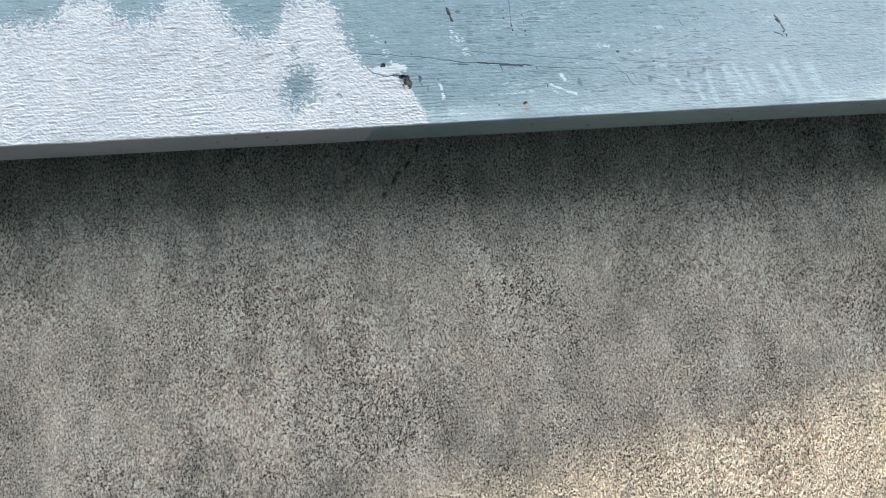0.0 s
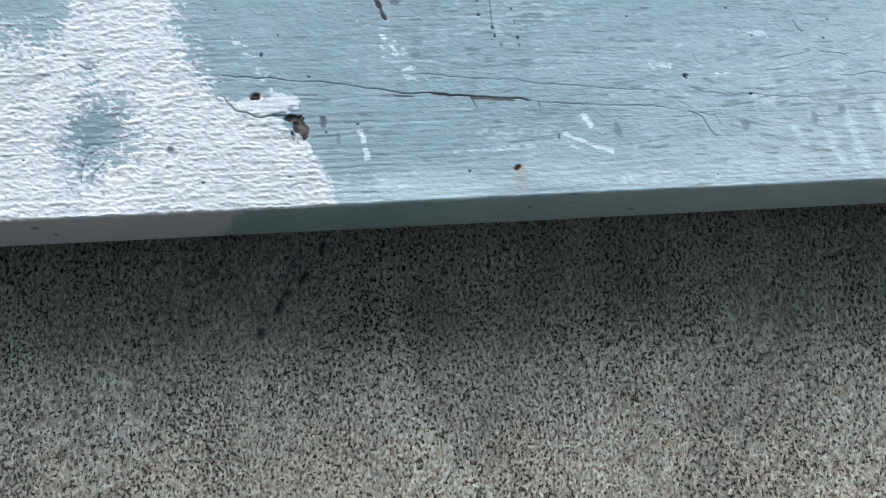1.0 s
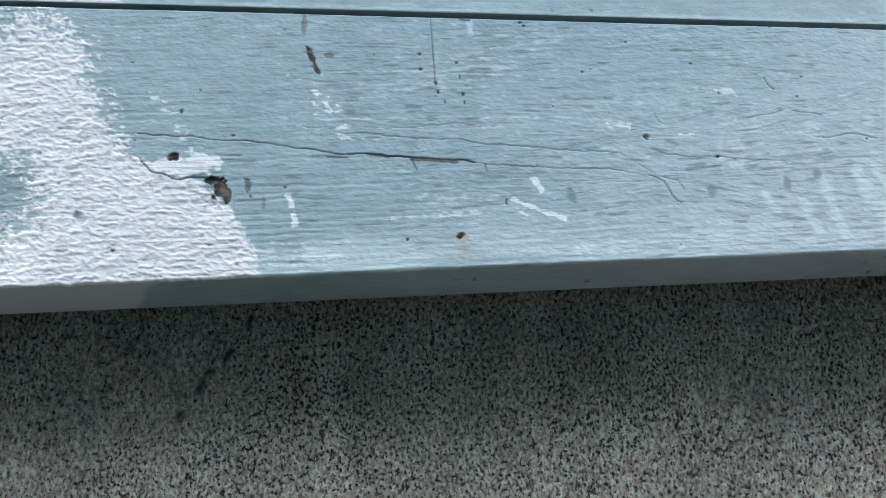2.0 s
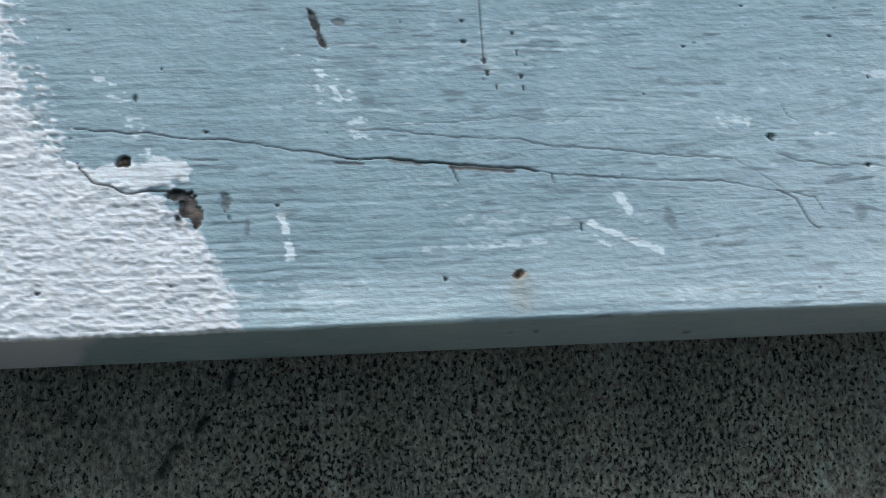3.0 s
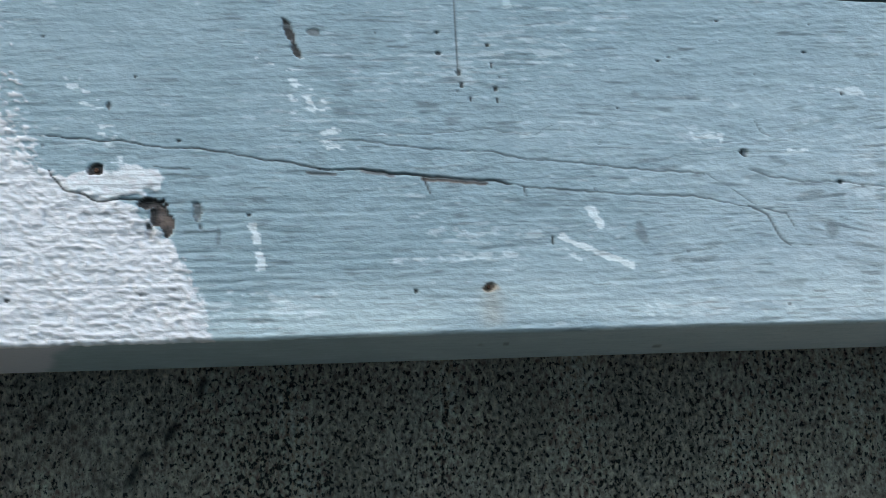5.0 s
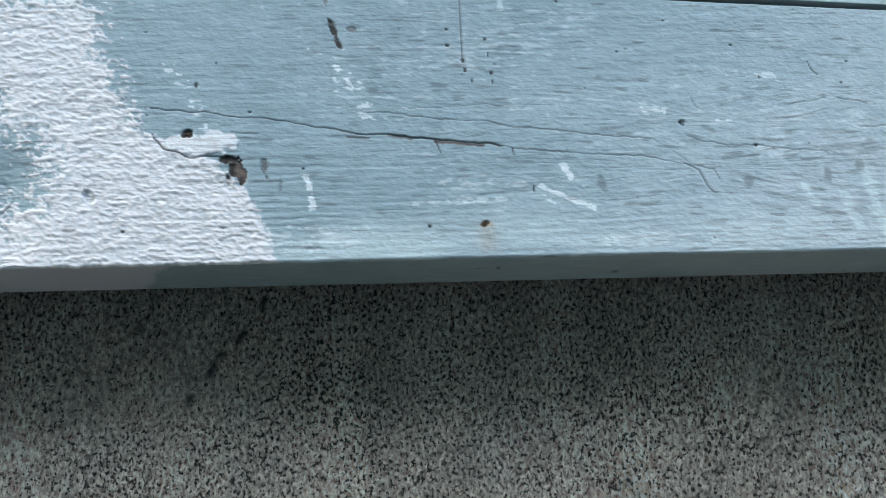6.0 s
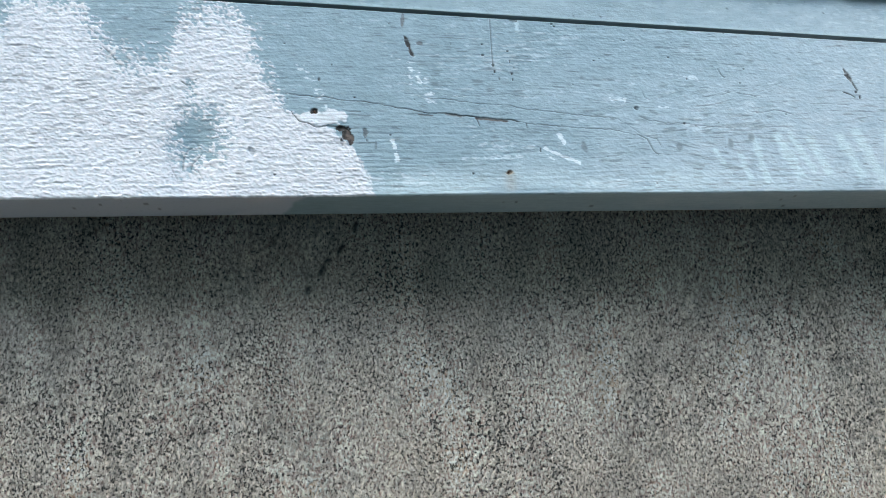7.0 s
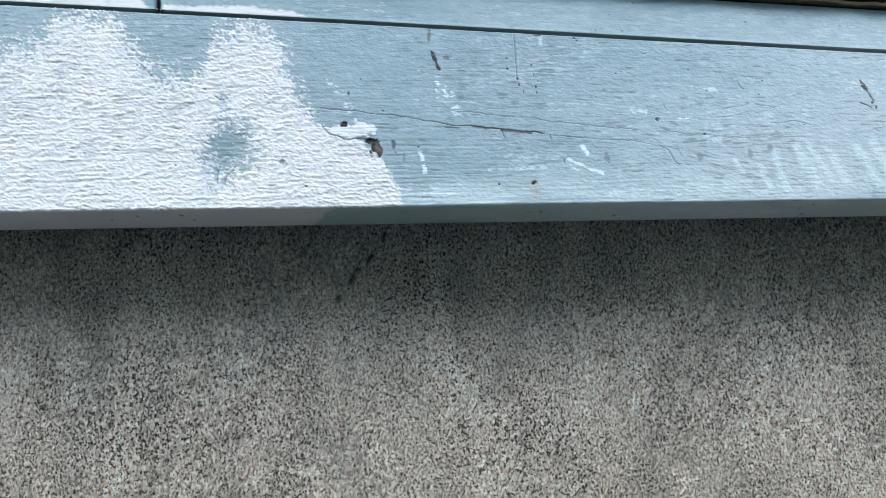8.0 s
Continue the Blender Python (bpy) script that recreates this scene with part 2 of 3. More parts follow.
# ---- the stucco wall under the eave ----
def stucco_wall():
    xs = spread(-1.66, -0.60, 0.55, 1.84, 0.0012, 0.05)
    zs = np.concatenate([np.arange(-0.05, 1.66, 0.09), np.arange(1.70, 2.33, 0.0015)])
    m = len(zs)
    prof = [(WALL_Y, z) for z in zs] + [(WALL_Y, 2.35), (WALL_Y + 0.2, 2.35), (WALL_Y + 0.2, -0.05)]
    norm = [(-1, 0)] * m + [(0, 0)] * 3
    X, ZZ = xs[None, :], np.asarray([p[1] for p in prof])[:, None]
    lump = fbm(X / 0.0038, ZZ / 0.0058, 1, 3, 0.55)
    grit = fbm(X / 0.0022, ZZ / 0.0034, 5, 2)
    wave = fbm(X / 0.12, ZZ / 0.12, 21, 2)
    shape = 0.0013 * (lump - 0.5) + 0.0010 * (grit - 0.5) + 0.003 * (wave - 0.5)
    shape[m:] = 0
    # dark streaks: an old crack that runs up to one side, and damp marks that hang from the board
    d, _ = line_distance(X, ZZ + 0.012 * (fbm(X / 0.01, ZZ / 0.01, 30, 3) - 0.5), [(-0.1425, 2.245), (-0.138, 2.258), (-0.127, 2.270), (-0.115, 2.284), (-0.104, 2.299)])
    stain = 1.0 * np.exp(-(d / 0.0019) ** 2) * smooth(0.34, 0.56, fbm(X / 0.005, ZZ / 0.007, 31, 3))
    hang = smooth(0.50, 0.75, fbm(X / 0.045, ZZ / 0.35, 33, 3)) * smooth(1.98, 2.28, ZZ)
    stain = np.clip(stain + 0.08 * hang + 0.26 * smooth(0.50, 0.8, fbm(X / 0.03, ZZ / 0.045, 35, 3)), 0, 1)
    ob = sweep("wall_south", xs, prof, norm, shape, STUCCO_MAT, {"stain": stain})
    return tagged(ob, "weathered grey-beige rough stucco wall with dark pits", "wall", kind="structure")


stucco_wall()


# ---- timber boards ----
def board_profile(z0, height, thick, r, step, y0=0.0, back_step=0.004, r_top=0.0006):
    """Closed profile from the top front edge down the face, round the lower edge, back under and up."""
    prof, norm = [], []
    for k in range(5):
        a = math.pi / 2 * (1 - k / 4)
        prof.append((y0 + r_top - r_top * math.cos(a), z0 + height - r_top + r_top * math.sin(a)))
        norm.append((-math.cos(a), math.sin(a)))
    for z in np.arange(z0 + height - r_top - step, z0 + r, -step):
        prof.append((y0, z)), norm.append((-1, 0))
    for k in range(9):
        a = math.pi / 2 * k / 8
        prof.append((y0 + r - r * math.cos(a), z0 + r - r * math.sin(a)))
        norm.append((-math.cos(a), -math.sin(a)))
    for y in np.arange(y0 + r + back_step, y0 + thick, back_step):
        prof.append((y, z0)), norm.append((0, -1))
    prof += [(y0 + thick, z0), (y0 + thick, z0 + height)]
    norm += [(0, 0), (0, 0)]
    return np.array(prof), np.array(norm)


KNOTS = [(-0.2217, 0.0380, 0.010), (0.1041, 0.0677, 0.009), (0.1082, 0.0426, 0.010), (0.2670, 0.0900, 0.010),
         (-0.2347, 0.0849, 0.006), (0.1941, 0.0800, 0.007), (-0.3159, 0.0650, 0.008), (-0.4588, 0.1013, 0.010), (0.3837, 0.0446, 0.009)]


def grain_field(X, V, seed=0, knots=()):
    """Relief of painted sawn softwood: long ridges that bend round the knots, wrinkled paint between."""
    w = V + 0.006 * (fbm(X / 0.22, V / 0.10, 40 + seed, 3) - 0.5)
    for kx, kv, kr in knots:
        dx, dv = (X - kx) / 2.2, V - kv
        d2 = dx * dx + dv * dv
        w = w + np.sign(dv) * kr * 0.9 * np.exp(-d2 / (2 * (1.6 * kr) ** 2)) * np.minimum(1, np.abs(dv) / (0.4 * kr))
    ridge = vnoise(X / 0.026, w / 0.0014, 50 + seed) * 0.65 + vnoise(X / 0.012, w / 0.0009, 51 + seed) * 0.35
    coarse = vnoise(X / 0.07, w / 0.0030, 52 + seed)
    wrinkle = fbm(X / 0.0036, (V + 0.2 * X) / 0.0019, 55 + seed, 2, 0.7)
    crinkle = 0.00026
    amount = 0.45 + 0.9 * smooth(0.35, 0.7, fbm(X / 0.12, V / 0.05, 58 + seed, 2))
    rel = amount * (0.00015 * (ridge - 0.5) + 0.00008 * (coarse - 0.5)) + crinkle * (wrinkle - 0.5)
    rel = rel + 0.0006 * (fbm(X / 0.09, V / 0.06, 60 + seed, 2) - 0.5)
    # wavy ridges of the raised late wood, strongest towards the lower edge
    wave = w + 0.0016 * (fbm(X / 0.030, V / 0.012, 45 + seed, 2) - 0.5) + 0.0018 * (fbm(X / 0.006, V / 0.004, 46 + seed, 2) - 0.5)
    lines = np.abs(2 * ((wave / 0.0037) % 1.0) - 1)
    band = smooth(0.062, 0.030, V + 0.02 * (fbm(X / 0.05, V / 0.05, 47 + seed, 2) - 0.5)) * (0.35 + 0.65 * smooth(-0.02, -0.10, X))
    band = (0.15 + 0.85 * band) * (0.35 + 0.9 * vnoise(X / 0.03, w / 0.0037, 48 + seed))
    rel = rel + 0.00026 * band * (np.sqrt(lines) - 0.6)
    # short dark checks, and highlights coloured in as pale glints along the grain
    zone = fbm(X / 0.07, V / 0.03, 62 + seed, 3)
    fine = vnoise(X / 0.010, w / 0.0007, 63 + seed) * 0.72 + vnoise(X / 0.005, w / 0.0006, 64 + seed) * 0.28
    checks = smooth(0.64, 0.80, fine + 0.30 * (zone - 0.5)) * (0.4 + 0.6 * vnoise(X / 0.01, V / 0.005, 66 + seed))
    zone2 = fbm(X / 0.05, V / 0.025, 67 + seed, 3)
    gleam = vnoise(X / 0.010, w / 0.0010, 68 + seed) * 0.6 + vnoise(X / 0.0025, w / 0.0010, 69 + seed) * 0.4
    glints = smooth(0.74, 0.86, gleam + 0.55 * (zone2 - 0.5))
    return rel, checks, glints


def fascia_board():
    xs = spread(-1.6, -0.53, 0.46, 1.8, 0.0007, 0.02)
    prof, norm = board_profile(Z, H - 0.0004, T, 0.0017, 0.00042)
    X, V0 = xs[None, :], (prof[:, 1] - Z)[:, None]
    fall = -V0 / H * TAPER * X
    V = V0 + fall
    Y = prof[:, 0][:, None]
    front = (norm[:, 0] < -0.2).astype(float)[:, None]
    under = (norm[:, 1] < -0.8).astype(float)[:, None]
    rel, checks, glints = grain_field(X, V, 0, KNOTS)
    shape = rel * (0.25 + 0.75 * front)
    # the dished wood round one knot, and shallow hollows
    tall = np.where(V > 0.036, 0.019, 0.050)
    shape = shape - 0.0030 * np.exp(-(((X + 0.2215) / 0.0150) ** 2 + ((V - 0.036) / tall) ** 2)) * front
    swirl = np.hypot(X + 0.2225, (V - 0.034) / 1.5)
    shape = shape - 0.0005 * np.exp(-((swirl - 0.0048) / 0.0007) ** 2) * smooth(0.034, 0.038, V + 0.3 * (X + 0.2225)) * front
    shape = shape - 0.0005 * np.exp(-(((X + 0.118) / 0.010) ** 2 + ((V - 0.036) / 0.006) ** 2)) * front
    shape = shape - 0.0005 * np.exp(-(((X + 0.222) / 0.004) ** 2 + ((V - 0.085) / 0.018) ** 2)) * front
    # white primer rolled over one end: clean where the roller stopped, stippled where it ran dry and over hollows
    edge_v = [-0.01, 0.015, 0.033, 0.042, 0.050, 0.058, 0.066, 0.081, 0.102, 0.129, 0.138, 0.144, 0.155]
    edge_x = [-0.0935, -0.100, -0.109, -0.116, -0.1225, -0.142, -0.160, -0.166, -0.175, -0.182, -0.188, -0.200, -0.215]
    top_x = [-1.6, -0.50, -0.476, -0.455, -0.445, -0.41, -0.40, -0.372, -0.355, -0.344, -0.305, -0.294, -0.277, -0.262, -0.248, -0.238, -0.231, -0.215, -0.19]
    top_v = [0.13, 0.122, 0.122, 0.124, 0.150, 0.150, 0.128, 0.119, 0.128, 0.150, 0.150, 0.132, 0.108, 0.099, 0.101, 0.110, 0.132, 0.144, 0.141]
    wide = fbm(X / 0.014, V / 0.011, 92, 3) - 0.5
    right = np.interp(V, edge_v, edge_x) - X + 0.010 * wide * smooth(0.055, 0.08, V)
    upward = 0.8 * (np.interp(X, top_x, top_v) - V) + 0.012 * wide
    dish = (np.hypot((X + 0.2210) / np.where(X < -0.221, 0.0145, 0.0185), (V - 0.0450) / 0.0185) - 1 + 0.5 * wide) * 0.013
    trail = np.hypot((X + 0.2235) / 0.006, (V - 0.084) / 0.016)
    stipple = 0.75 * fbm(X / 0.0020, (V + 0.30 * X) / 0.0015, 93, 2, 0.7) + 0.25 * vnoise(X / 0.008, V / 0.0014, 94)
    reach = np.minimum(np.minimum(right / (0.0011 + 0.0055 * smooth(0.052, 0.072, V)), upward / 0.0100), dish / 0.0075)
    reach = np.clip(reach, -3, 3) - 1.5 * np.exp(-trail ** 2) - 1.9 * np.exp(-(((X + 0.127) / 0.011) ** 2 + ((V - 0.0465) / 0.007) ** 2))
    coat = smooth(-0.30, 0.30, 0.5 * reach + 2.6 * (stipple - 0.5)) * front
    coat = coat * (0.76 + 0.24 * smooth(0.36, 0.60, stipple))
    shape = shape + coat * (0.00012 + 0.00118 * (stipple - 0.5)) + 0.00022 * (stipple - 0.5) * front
    bare = np.zeros_like(shape)
    dirt_shade, scuff_glint = 0.50 * checks * front, 0.30 * glints * front
    pale, rust, primer = (np.zeros_like(shape) for _ in range(3))
    jag = fbm(X / 0.004, V / 0.004, 70, 3) - 0.5

    def crack(pts, width, depth, dark=0.9, wood=0.0, wob=0.0016):
        nonlocal shape, bare, dirt_shade
        d, s = line_distance(X, V + wob * 2 * (fbm(X / 0.012, 0 * V, 72, 2) - 0.5) + 0.6 * wob * (fbm(X / 0.0025, 0 * V, 74, 2) - 0.5), pts)
        w = 0.92 * width * (0.5 + 1.0 * vnoise(X / 0.009, V / 0.009, 73)) * np.minimum(1, 8 * np.minimum(s, 1 - s) + 0.25)
        line = np.exp(-(d / w) ** 2) * front
        shape = shape - 0.7 * depth * line
        dirt_shade = np.maximum(dirt_shade, min(1.0, 1.45 * dark) * line)
        if wood:
            bare = np.maximum(bare, wood * smooth(1.0, 0.5, d / (2.4 * width)) * front)

    # the long split in the paint and its branches
    crack([(-0.1572, 0.0770), (-0.1342, 0.0746), (-0.0840, 0.0678), (-0.0558, 0.0619), (-0.0214, 0.0594)], 0.00028, 0.0006, 0.75)
    crack([(-0.0588, 0.0620), (-0.0214, 0.0594), (0.0009, 0.0558), (0.0115, 0.0549)], 0.00045, 0.0010, 0.9)
    crack([(-0.0214, 0.0582), (-0.0097, 0.0565), (0.0014, 0.0546)], 0.00042, 0.0008, 0.2, 0.85)
    crack([(-0.0628, 0.0609), (-0.0528, 0.0600)], 0.00035, 0.0005, 0.3, 0.6)
    crack([(-0.0430, 0.0602), (-0.0321, 0.0593)], 0.0004, 0.0005, 0.3, 0.6)
    crack([(0.0115, 0.0549), (0.0371, 0.0515), (0.0781, 0.0488), (0.1010, 0.0448)], 0.00035, 0.0004, 0.5)
    crack([(-0.0659, 0.0741), (-0.0234, 0.0702), (0.0285, 0.0635), (0.0594, 0.0598), (0.0834, 0.0575)], 0.0003, 0.0004, 0.5)
    crack([(-0.0441, 0.0751), (-0.0003, 0.0757), (0.0207, 0.0745), (0.0283, 0.0780)], 0.00025, 0.0003, 0.4)
    crack([(0.0989, 0.0601), (0.1080, 0.0561), (0.1215, 0.0540), (0.1734, 0.0503)], 0.0003, 0.0004, 0.45)
    crack([(0.0834, 0.0575), (0.0936, 0.0515), (0.1010, 0.0456)], 0.00025, 0.0003, 0.4)
    crack([(0.0973, 0.0461), (0.1047, 0.0417), (0.1084, 0.0329), (0.1121, 0.0291)], 0.0004, 0.0005, 0.5)
    crack([(0.1028, 0.0446), (0.1119, 0.0416), (0.1147, 0.0358)], 0.0003, 0.0004, 0.45)
    crack([(-0.0063, 0.1381), (-0.0064, 0.1006)], 0.0003, 0.0004, 0.45, 0, 0.0003)
    crack([(-0.0214, 0.0592), (-0.0189, 0.0521)], 0.0005, 0.0006, 0.6, 0, 0.0003)
    crack([(0.0153, 0.0541), (0.0158, 0.0501)], 0.0004, 0.0005, 0.6, 0, 0.0003)
    crack([(-0.1176, 0.0648), (-0.1043, 0.0626)], 0.0003, 0.0003, 0.5)
    crack([(-0.0011, 0.1384), (0.0085, 0.1356), (0.0142, 0.1346)], 0.0010, 0.0010, 0.8)
    # the swirl of the dished knot
    crack([(-0.2290, 0.0200), (-0.2285, 0.0290), (-0.2260, 0.0345), (-0.2215, 0.0370)], 0.0005, 0.0006, 0.45, 0, 0.0008)
    crack([(-0.2240, 0.0190), (-0.2225, 0.0250), (-0.2180, 0.0300), (-0.2150, 0.0345)], 0.0004, 0.0006, 0.40, 0, 0.0008)
    crack([(-0.2370, 0.0220), (-0.2320, 0.0120)], 0.0004, 0.0005, 0.25, 0, 0.0004)
    crack([(-0.2190, 0.0210), (-0.2150, 0.0130)], 0.0004, 0.0005, 0.25, 0, 0.0004)
    crack([(-0.2300, 0.0860), (-0.2260, 0.0830), (-0.2230, 0.0830)], 0.0005, 0.0007, 0.6, 0, 0.0006)
    crack([(-0.2850, 0.1130), (-0.2780, 0.1060), (-0.2730, 0.1000)], 0.0005, 0.0007, 0.4, 0, 0.0006)
    crack([(-0.2950, 0.1280), (-0.2880, 0.1210)], 0.0004, 0.0005, 0.4, 0, 0.0006)
    # hair cracks round the knots further on
    crack([(0.1040, 0.0790), (0.1060, 0.0740), (0.1100, 0.0720)], 0.0003, 0.0004, 0.35, 0, 0.0004)
    crack([(0.1640, 0.0980), (0.1660, 0.0930), (0.1690, 0.0900)], 0.0004, 0.0005, 0.6, 0, 0.0004)
    crack([(0.1760, 0.0780), (0.1860, 0.0760), (0.1920, 0.0745)], 0.0003, 0.0004, 0.5)
    crack([(0.1500, 0.0750), (0.1640, 0.0765), (0.1720, 0.0790)], 0.0003, 0.0004, 0.45)
    crack([(0.2600, 0.0790), (0.2665, 0.0765), (0.2700, 0.0740)], 0.0005, 0.0007, 0.75, 0, 0.0004)
    crack([(0.2300, 0.0700), (0.2500, 0.0690), (0.2650, 0.0680)], 0.0003, 0.0004, 0.4)
    crack([(0.1900, 0.0620), (0.2050, 0.0635), (0.2200, 0.0615)], 0.0003, 0.0004, 0.4)
    crack([(0.2850, 0.0560), (0.3000, 0.0540)], 0.0003, 0.0004, 0.4)
    # the lifted flake with its dark lip
    crack([(-0.1535, 0.0639), (-0.1525, 0.0613), (-0.1483, 0.0571), (-0.1383, 0.0530), (-0.1300, 0.0516), (-0.1176, 0.0523)], 0.00035, 0.0010, 0.9, 0, 0.0026)
    d = np.hypot((X + 0.133) / 0.018, (V - 0.0585) / 0.0062)
    lift = smooth(1.04, 0.90, d + 0.8 * jag) * front
    shape = shape + 0.0004 * lift * smooth(0.068, 0.053, V)
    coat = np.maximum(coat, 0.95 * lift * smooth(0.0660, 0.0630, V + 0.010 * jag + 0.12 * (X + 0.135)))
    scuff_glint = np.maximum(scuff_glint, 0.5 * lift * smooth(0.066, 0.062, V + 0.012 * jag) * smooth(0.30, 0.45, fbm(X / 0.003, V / 0.002, 78, 2)))

    def chip(cx, cv, a, b, turn=0.0, wood=1.0, deep=0.0008, shade=0.0, rough=0.8):
        nonlocal shape, bare, dirt_shade
        c, s = math.cos(turn), math.sin(turn)
        u, v = (X - cx) * c + (V - cv) * s, -(X - cx) * s + (V - cv) * c
        d = np.hypot(u / a, v / b) + rough * jag
        inside = smooth(1.12, 0.88, d) * front
        shape = shape - deep * inside
        bare = np.maximum(bare, wood * inside)
        if shade:
            dirt_shade = np.maximum(dirt_shade, shade * inside * smooth(0.35, 0.6, fbm(X / 0.0022, V / 0.0022, 77, 2)))

    d = np.minimum(np.hypot((X + 0.1180) / 0.0042, (V - 0.0503) / 0.0020),
                   np.minimum(np.hypot((X + 0.1150) / 0.0034, (V - 0.0470) / 0.0046), np.hypot((X + 0.1122) / 0.0020, (V - 0.0425) / 0.0040)))
    d = d + 0.9 * jag + 0.5 * (vnoise(X / 0.0012, V / 0.0012, 79) - 0.5)
    hole = smooth(1.08, 0.92, d) * front
    lip = np.exp(-((d - 0.95) / 0.16) ** 2) * smooth(0.0, 1.2, (V - 0.0455) / 0.004 + 0.8) * front
    shape = shape - 0.0011 * hole
    bare = np.maximum(bare, 0.95 * hole)
    dirt_shade = np.maximum(dirt_shade, np.maximum(0.9 * lip, 0.85 * hole * smooth(0.50, 0.66, fbm(X / 0.0024, V / 0.0040, 77, 2))))
    chip(-0.1185, 0.0408, 0.0010, 0.0032, 0.1, 0.3, 0.0007, 0.9, 1.8)
    chip(-0.1373, 0.0633, 0.0030, 0.0022, 0.3, 0.9, 0.0012, 0.9, 1.6)
    chip(-0.1015, 0.0461, 0.0014, 0.0036, 0.2, 0.25, 0.0005, 0.6, 2.2)
    chip(-0.0677, 0.1145, 0.0015, 0.0088, 0.35, 0.7, 0.0010, 0.85, 1.5)
    chip(-0.0713, 0.1337, 0.0012, 0.0060, -0.1, 0.55, 0.0004, 0.1)
    chip(-0.0593, 0.1162, 0.0022, 0.0015, 0.0, 0.5, 0.0004, 0.1)
    chip(0.0005, 0.0169, 0.0017, 0.0013, 0.5, 0.6, 0.0008, 0.5, 2.4)
    chip(0.0985, 0.0652, 0.0013, 0.0018, 0.4, 0.3, 0.0010, 0.9, 2.0)
    chip(0.2655, 0.0935, 0.0016, 0.0060, 0.5, 0.6, 0.0008, 0.8, 1.7)
    chip(0.2695, 0.0850, 0.0010, 0.0040, 0.5, 0.3, 0.0006, 0.6, 1.7)
    chip(-0.1817, 0.0336, 0.0022, 0.0038, 0.55, 0.0, 0.0014, 0.0, 0.3)
    # dents and pinholes
    dents = [(0.2706, 0.0786, 0.0012, 0.0012), (0.2732, 0.0744, 0.0008, 0.0018), (-0.1662, 0.0163, 0.0012, 0.0008),
                         (-0.2583, 0.0330, 0.0007, 0.0006), (-0.0838, 0.0454, 0.0007, 0.0007), (0.0242, 0.0337, 0.0005, 0.0016),
                         (-0.0133, 0.1157, 0.0011, 0.0011), (-0.0063, 0.0996, 0.0009, 0.0013), (0.0050, 0.1102, 0.0008, 0.0008),
                         (-0.0132, 0.1073, 0.0016, 0.0011), (0.0061, 0.1022, 0.0005, 0.0012), (-0.0053, 0.0942, 0.0007, 0.0010),
                         (-0.0024, 0.0886, 0.0006, 0.0012), (0.0072, 0.0928, 0.0006, 0.0016), (0.0077, 0.0879, 0.0005, 0.0012)]
    specks = [(0.0396, 0.1324, 0.0012, 0.0008), (0.0415, 0.1304, 0.0008, 0.0006), (0.1339, 0.0538, 0.0010, 0.0008),
                         (0.1843, 0.0970, 0.0008, 0.0016), (0.1803, 0.0859, 0.0008, 0.0009), (0.1266, 0.1063, 0.0010, 0.0006),
                         (0.1393, 0.0889, 0.0010, 0.0012), (0.0698, 0.1033, 0.0007, 0.0005), (-0.1572, 0.1153, 0.0008, 0.0008),
                         (-0.1084, 0.0739, 0.0008, 0.0006), (-0.1239, 0.0989, 0.0007, 0.0007), (-0.0258, 0.0160, 0.0006, 0.0008),
                         (0.2133, 0.0609, 0.0008, 0.0006), (-0.2369, 0.0914, 0.0016, 0.0008), (0.0525, 0.0843, 0.0005, 0.0005),
                         (-0.4230, 0.0489, 0.0009, 0.0008), (0.0940, 0.1198, 0.0009, 0.0005), (-0.1332, 0.0878, 0.0007, 0.0016)]
    for cx, cv, a, b in dents + specks:
        d = np.hypot((X - cx) / a, (V - cv) / b) * 1.15 + 1.5 * jag
        pin = smooth(1.25, 0.7, d) * front
        shape = shape - 0.0007 * pin
        dirt_shade = np.maximum(dirt_shade, 0.85 * pin)
    rs = np.random.RandomState(5)
    for cx, cv, size in zip(rs.uniform(-0.5, 0.55, 70), rs.uniform(0.006, 0.136, 70), rs.uniform(0.0003, 0.0007, 70)):
        pin = smooth(1.2, 0.7, np.hypot((X - cx) / size, (V - cv) / size)) * front
        shape = shape - 0.0003 * pin
        dirt_shade = np.maximum(dirt_shade, 0.6 * pin)
    # grey rubbed spots
    for cx, cv, a, b in [(0.0571, 0.0354, 0.0025, 0.0045), (0.1281, 0.0361, 0.0030, 0.0045), (0.1677, 0.0381, 0.0022, 0.0050),
                         (-0.0944, 0.0378, 0.0010, 0.0040), (0.1840, 0.0426, 0.0030, 0.0040)]:
        d = np.hypot((X - cx) / a, (V - cv) / b) + 0.9 * jag
        dirt_shade = np.maximum(dirt_shade, 0.45 * smooth(1.2, 0.5, d) * front)

    def scrape(pts, width, amount, broken=0.5, tone=None):
        nonlocal scuff_glint, pale
        d, s = line_distance(X, V, pts)
        body = smooth(1.1, 0.85, d / width + 1.2 * jag + 1.1 * (vnoise(X / 0.0016, V / 0.0009, 82) - 0.5))
        gaps = smooth(broken - 0.05, broken + 0.05, vnoise((X + 0.4 * V) / 0.0026, V / 0.0010, 80) * 0.6 + 0.4 * vnoise(X / 0.006, V / 0.0018, 81))
        val = amount * body * gaps * front
        if tone == "pale":
            pale = np.maximum(pale, val)
        else:
            scuff_glint = np.maximum(scuff_glint, val)

    scrape([(0.0386, 0.0456), (0.0425, 0.0385)], 0.0013, 0.9, 0.2)
    scrape([(0.0280, 0.0346), (0.0403, 0.0286), (0.0526, 0.0236)], 0.0012, 0.9, 0.25)
    scrape([(0.0290, 0.0297), (0.0338, 0.0262)], 0.0009, 0.7, 0.4)
